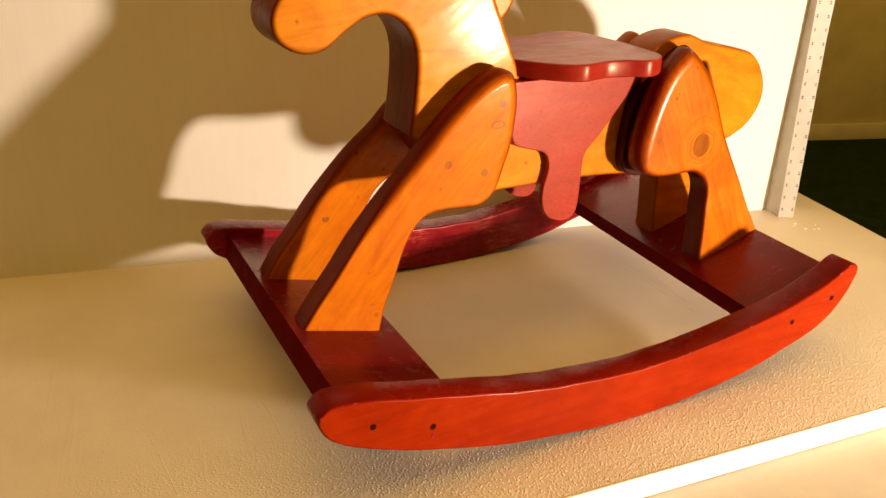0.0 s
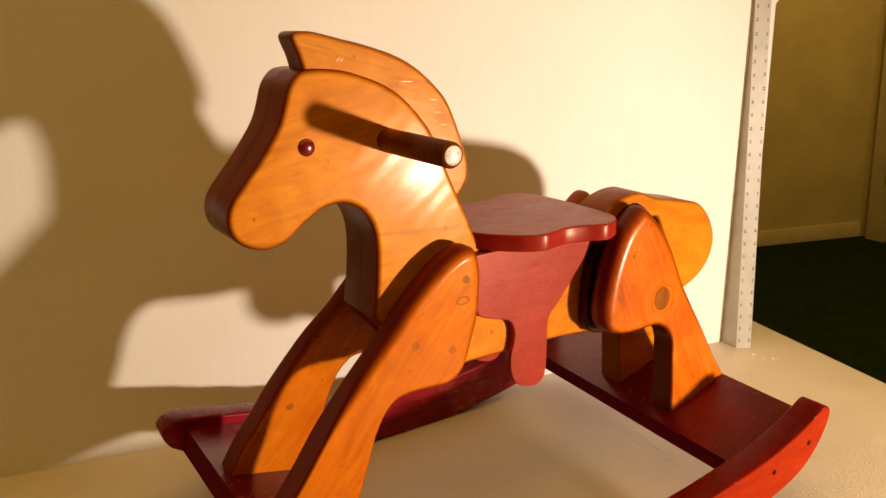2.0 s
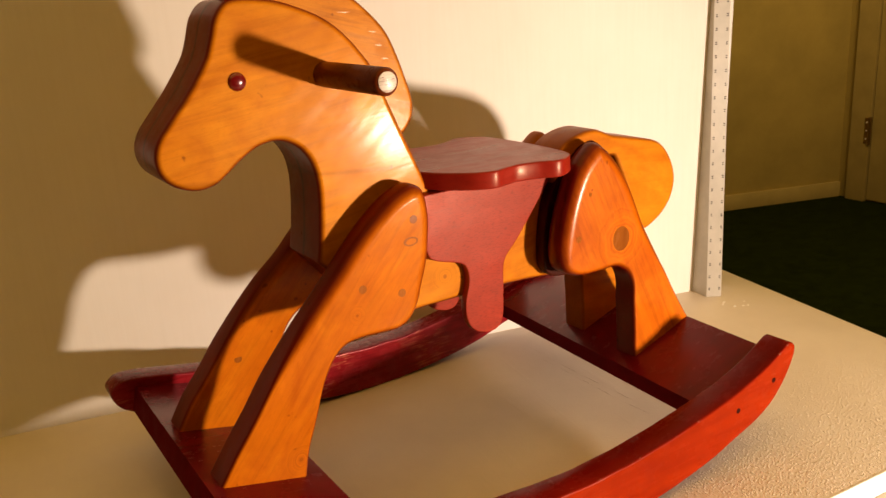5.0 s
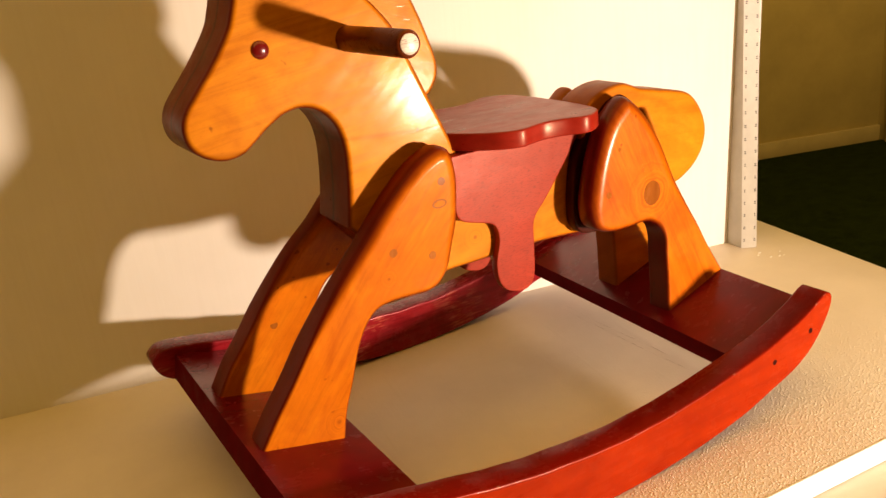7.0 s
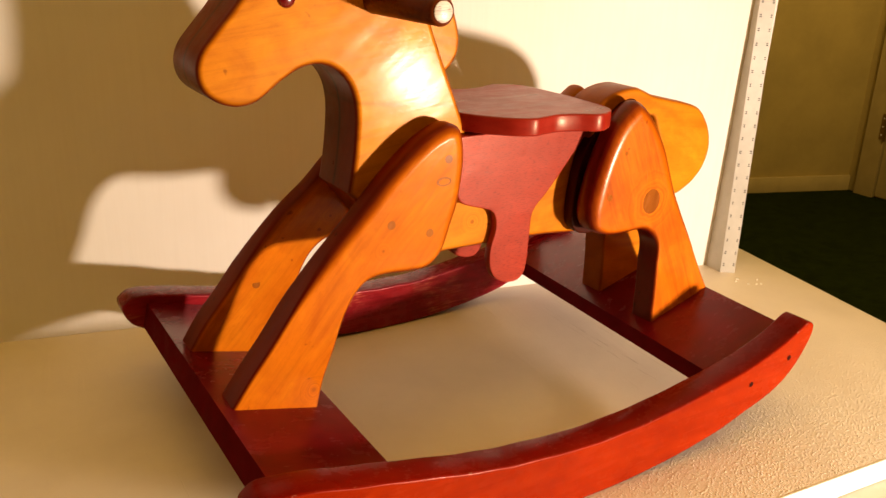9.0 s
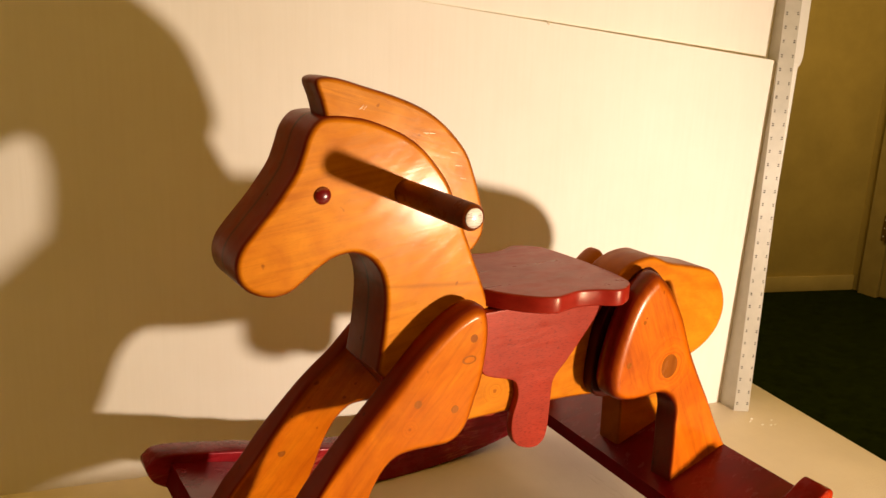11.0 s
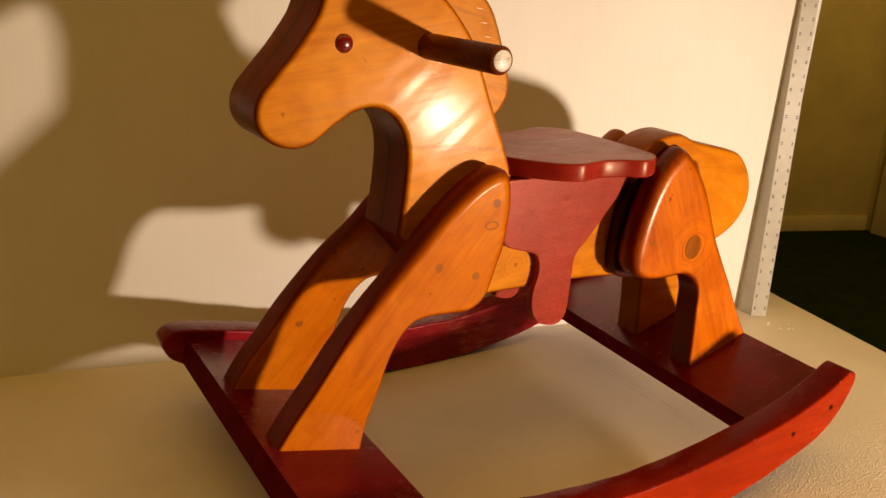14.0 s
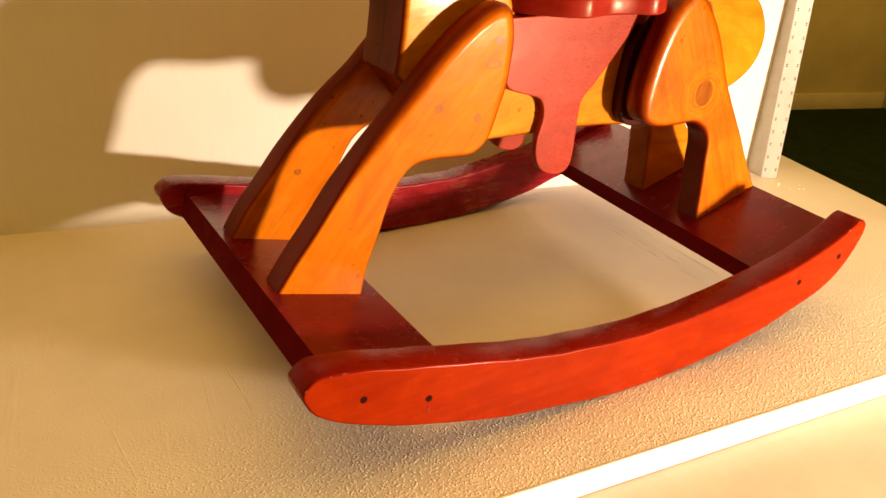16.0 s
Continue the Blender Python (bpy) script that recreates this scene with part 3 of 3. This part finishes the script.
SPACER = [(0.1960, 0.3680), (0.1780, 0.3675), (0.1640, 0.3600), (0.1410, 0.3370), (0.1265, 0.3160), (0.1187, 0.2940), (0.1135, 0.2600), (0.1127, 0.2390), (0.1150, 0.2240),
          (0.1257, 0.2125), (0.1500, 0.2090), (0.1900, 0.2130), (0.2200, 0.2450), (0.2330, 0.2900), (0.2200, 0.3450)]
UP = pose(0, 0, 0, 90)          # turns a lathe's axis to -y


def disc(name, x, y, z, r, mat, parent, squash=1.0, label=""):
    m = Matrix.Translation((x, y, z)) @ pose(0, 0, 0, 90) @ Matrix.Diagonal((1, squash, 1, 1))
    part(name, lathe([(0, -0.001), (r, -0.001), (r, 0.0002), (0, 0.0002)], m), mat, parent, label)


def leaned(bm, foot, top=0.35, drop=0.25):
    """The legs are not quite plumb: move the foot across by that much."""
    for v in bm.verts:
        v.co.y += foot * (top - v.co.z) / drop
    return bm


for near in (True, False):
    lo, hi = (-0.078, -0.0405) if near else (0.0405, 0.076)
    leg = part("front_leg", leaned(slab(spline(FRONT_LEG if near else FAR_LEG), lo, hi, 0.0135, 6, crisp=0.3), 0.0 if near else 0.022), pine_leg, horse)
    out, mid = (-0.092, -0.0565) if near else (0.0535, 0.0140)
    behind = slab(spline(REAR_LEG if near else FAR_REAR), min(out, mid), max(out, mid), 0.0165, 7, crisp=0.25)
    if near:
        part("thigh_spacer", slab(spline(SPACER), mid, hi, 0.002, 2), spacer_shade, horse)
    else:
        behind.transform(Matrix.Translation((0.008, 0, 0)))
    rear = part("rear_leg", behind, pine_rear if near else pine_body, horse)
    if near:
        disc("wood_plug", -0.141, lo, 0.269, 0.0045, plug_wood, leg)
        disc("wood_plug", -0.096, lo, 0.254, 0.0045, plug_wood, leg)
        disc("wood_plug", -0.0805, lo, 0.307, 0.0088, plug_wood, leg, 0.55, "oval plug with a dark rim")
        disc("wood_plug", -0.0805, lo - 0.0002, 0.307, 0.0066, pine_leg, leg, 0.5)
        disc("wood_plug", -0.0755, lo, 0.330, 0.0045, plug_wood, leg)
        disc("knot", 0.2050, out, 0.2508, 0.0135, knot_wood, rear, 1.15, "round dark knot")
        disc("wood_plug", 0.1373, out, 0.264, 0.004, plug_wood, rear)
        disc("wood_plug", 0.1563, out, 0.3147, 0.0025, plug_wood, rear)
    else:
        disc("wood_plug", -0.238, lo + 0.0155, 0.174, 0.0045, plug_wood, leg)

FLAP = [(-0.0514, 0.3442, 1), (-0.0476, 0.2919), (-0.0435, 0.2746), (-0.0342, 0.2676), (-0.0055, 0.2586), (0.0032, 0.2530), (0.0073, 0.2413),
        (0.0063, 0.2281), (0.0013, 0.2098), (0.0018, 0.1890), (0.0101, 0.1735), (0.0255, 0.1657), (0.0419, 0.1652), (0.0520, 0.1760),
        (0.0556, 0.2141), (0.0571, 0.2416), (0.0622, 0.2528), (0.0755, 0.2661), (0.1083, 0.3050), (0.1268, 0.3296), (0.1350, 0.3455, 1)]
part("saddle_flap", slab(spline(FLAP), -0.051, -0.0405, 0.0012, 2), red_flap, horse, "rose-red stained plywood flap with a stirrup shape")
part("saddle_flap", slab(spline(FLAP), 0.0405, 0.051, 0.0012, 2), red_flap, horse, "rose-red stained plywood flap with a stirrup shape")

HALF_SEAT = [(-0.0386, -0.0359, 1), (-0.0268, -0.0566), (-0.0038, -0.0823), (0.0186, -0.0943), (0.0363, -0.0912), (0.0551, -0.0881),
             (0.0789, -0.0938), (0.1004, -0.1043), (0.1195, -0.0969), (0.1326, -0.0839), (0.1378, -0.0605), (0.1406, -0.0200)]
SEAT = HALF_SEAT + [(x, -y, *c) for x, y, *c in reversed(HALF_SEAT)]
part("seat", slab(spline(SEAT), 0.3475, 0.367, 0.0022, 3, "xy"), red_seat, horse, "dark red stained seat with a wavy edge")

dowel = part("handle", lathe([(0, -0.164), (0.0094, -0.164), (0.0112, -0.1632), (0.0125, -0.1610), (0.0125, 0.1610), (0.0112, 0.1632), (0.0094, 0.164), (0, 0.164)], Matrix.Translation((-0.1405, 0, 0.483)) @ UP, 32), dowel_wood, horse, "brown stained dowel through the head, darkened for shade")
for s in (-1, 1):
    part("end_cap", lathe([(0, -0.0004), (0.0090, -0.0004), (0.0090, 0.0004), (0.0080, 0.0008), (0, 0.0008)], Matrix.Translation((-0.1405, s * 0.1644, 0.483)) @ pose(0, 0, 0, 90 * -s + 0), 32), end_grain, dowel, "pale end grain of the dowel")
    dome = [(0.0088 * math.cos(a), 0.0048 * math.sin(a)) for a in [math.pi / 2 * k / 7 for k in range(7)]] + [(0, 0.0048)]
    part("eye", lathe([(0, -0.002), (0.0088, -0.002)] + dome, Matrix.Translation((-0.2295, s * 0.040, 0.486)) @ pose(0, 0, 0, 90 if s < 0 else -90)), eye_red, horse, "glossy dark red button eye")

ROCKER = [(-0.3494, 0.1140), (-0.3410, 0.1190), (-0.3230, 0.1185), (-0.2983, 0.1150), (-0.2726, 0.1095), (-0.2178, 0.0970), (-0.1581, 0.0835), (-0.1197, 0.0765), (-0.0929, 0.0720),
          (-0.0584, 0.0685), (-0.0224, 0.0655), (0.0150, 0.0645), (0.0533, 0.0650), (0.0932, 0.0675), (0.1336, 0.0730), (0.1757, 0.0795), (0.2193, 0.0870), (0.2630, 0.0985), (0.3058, 0.1160),
          (0.3225, 0.1250), (0.3325, 0.1270), (0.3400, 0.1200), (0.3363, 0.1030), (0.3203, 0.0770), (0.3012, 0.0590), (0.2714, 0.0430), (0.2355, 0.0320), (0.2010, 0.0210), (0.1481, 0.0105),
          (0.1057, 0.0050), (0.0651, 0.0015), (0.0251, 0.0), (-0.0132, 0.0005), (-0.0500, 0.0035), (-0.0857, 0.0085), (-0.1530, 0.0180), (-0.2151, 0.0330), (-0.2720, 0.0500), (-0.3140, 0.0660),
          (-0.3410, 0.0815), (-0.3502, 0.0930), (-0.3543, 0.1070)]


def hand_cut(outline, seed, amount):
    """The outline with the slight waves and nicks of a hand-guided saw."""
    rnd = random.Random(seed)
    waves = [(rnd.uniform(30, 130), rnd.uniform(0, 6.3), rnd.uniform(0.3, 1.0)) for _ in range(6)]
    return [Vector((p.x, p.y + amount * sum(a * math.sin(w * p.x + o) for w, o, a in waves) / 2 * min(1, max(0, p.y - 0.02) / 0.04))) for p in outline]


HOLES = ((-0.302, 0.0875), (-0.240, 0.0684), (0.240, 0.0684), (0.302, 0.0875))
for s in (-1, 1):
    lo, hi = sorted((s * 0.210, s * 0.2454))
    rocker = part("rocker", slab(hand_cut(spline(ROCKER), 4 + s, 0.0007), lo, hi, 0.0024), red_gloss if s < 0 else red_wine, horse, "curved rocker stained bright red" if s < 0 else "curved rocker stained a darker wine red")
    for x, z in HOLES:
        m = Matrix.Translation((x, s * 0.2454, z)) @ pose(0, 0, 0, 90 if s < 0 else -90)
        part("screw_hole", lathe([(0, -0.002), (0.0033, -0.002), (0.0033, 0.0002), (0.0027, 0.0004), (0, 0.0002)], m, 16), dark_hole, rocker, "dark countersunk screw hole")

part("stain_run", lathe([(0, -0.0012), (0.0011, -0.0004), (0.0012, 0.0), (0.0007, 0.0005), (0, 0.0006)], Matrix.Translation((-0.2405, -0.2454, 0.0580)) @ UP @ Matrix.Diagonal((1, 4.0, 1, 1)), 12),
     red_wine, bpy.data.objects["rocker"], "small dark run of stain")


def tilted_board(x0, z0, x1, z1, thick):
    """The end view of a board with that top edge."""
    d = Vector((x1 - x0, z1 - z0)).normalized()
    n = Vector((-d.y, d.x)) * -thick
    a, b = Vector((x0, z0)), Vector((x1, z1))
    return [a, b, b + n, a + n]


def cross_board(bm):
    """Varnished faces, and sawn edges left matt."""
    ob = part("cross_board", bm, red_board, horse, "dark red stained cross board under the legs")
    ob.data.materials.append(red_sawn)
    for face in ob.data.polygons:
        face.material_index = 0 if abs(face.normal.z) > 0.8 else 1


cross_board(slab(tilted_board(-0.3250, 0.1096, -0.2045, 0.0800, 0.031), -0.210, 0.210, 0.002, 2))
askew = slab(tilted_board(0.2075, 0.0790, 0.325, 0.1160, 0.028), -0.2108, 0.2108, 0.002, 2)
for v in askew.verts:           # the rear board sits slightly askew
    v.co.x += 0.055 * (v.co.y + 0.10)
cross_board(askew)

# ---- slotted post ----
post = thing("slotted_post", "white slotted metal upright leaning against the display panel", "shelving upright", at=(0.6300, 0.1310, 0))
along = Vector((0.0215, -0.0140, 0)).normalized()
out = Vector((along.y, -along.x, 0))
lean = Vector((0.0270, 0.0255, 0.61))


def post_at(u, w, z):
    """A place on the post: u across its face, w out of it, z up."""
    return along * u + out * w + lean * (z / 0.61)


def post_piece(u0, u1, w0, w1, z0, z1):
    bm = box(u0, u1, w0, w1, z0, z1, 0.0006)
    for v in bm.verts:
        v.co = post_at(*v.co)
    return bm


part("face", post_piece(0.0, 0.0257, -0.0015, 0.0, 0.0, 1.25), post_paint, post)


def side_flange(u0, u1, z0, z1, sunk):
    """A side of the channel, running back from the face into the panel behind it."""
    bm = box(u0, u1, -0.012, -0.0016, z0, z1, 0.0003)
    for v in bm.verts:
        back = v.co.y < -0.006
        v.co = post_at(*v.co)
        if back:
            v.co.y = wall_y(v.co.x + post.location.x) + sunk - post.location.y
    return bm


part("flange", side_flange(0.0, 0.0015, 0.0, 0.602, 0.004), post_paint, post)
part("flange", side_flange(0.0, 0.0015, 0.6025, 1.25, 0.024), post_paint, post)
part("flange", side_flange(0.0242, 0.0257, 0.0, 0.602, 0.004), post_paint, post)
part("flange", side_flange(0.0242, 0.0257, 0.6025, 1.25, 0.024), post_paint, post)
rnd = random.Random(5)
for k in range(54):
    for u in (0.0046, 0.0220):
        low = 0.012 + 0.0222 * k + rnd.uniform(-0.0006, 0.0006)
        wide = rnd.uniform(0.0012, 0.0017)
        bm = post_piece(u - wide, u + wide, -0.001, 0.0003, low, low + 0.0019)
        me = bpy.data.meshes.new("slot")
        upper = post_piece(u - wide, u + wide, -0.001, 0.0003, low + 0.0031, low + 0.0050)
        upper.to_mesh(me)
        upper.free()
        bm.from_mesh(me)
        bpy.data.meshes.remove(me)
        part("slot", bm, slot_dark, post)

# ---- door in the far wall ----
room_wall("trim_door", (3.907, 1.780), (3.909, 1.890), trim_paint, "painted door casing in the corner of the room", CARPET, 1.3, -0.030, "trim")
door = thing("door_1", "closed painted door with a dark hinge", "door", kind="structure")
bm = prism([(3.855, 0.88), (3.893, 1.774), (3.933, 1.772), (3.895, 0.878)], CARPET + 0.01, 1.3, 0.002, "xy")
part("leaf", bm, trim_paint, door)
for z in (-0.43, 0.85):
    knuckle = part("hinge", lathe([(0, 0), (0.009, 0), (0.009, 0.15), (0, 0.15)], Matrix.Translation((3.874, 1.777, z)), 12), brass, door, "dark worn metal hinge")
    part("hinge_plate", box(3.8735, 3.8765, 1.784, 1.806, z + 0.005, z + 0.145, 0.0005), brass, knuckle)
    for k in range(3):
        part("screw", lathe([(0, 0), (0.005, 0), (0.004, 0.002), (0, 0.0025)], Matrix.Translation((3.8737, 1.795, z + 0.03 + 0.045 * k)) @ pose(0, 0, 0, 0, -90), 10), edge_white, knuckle)
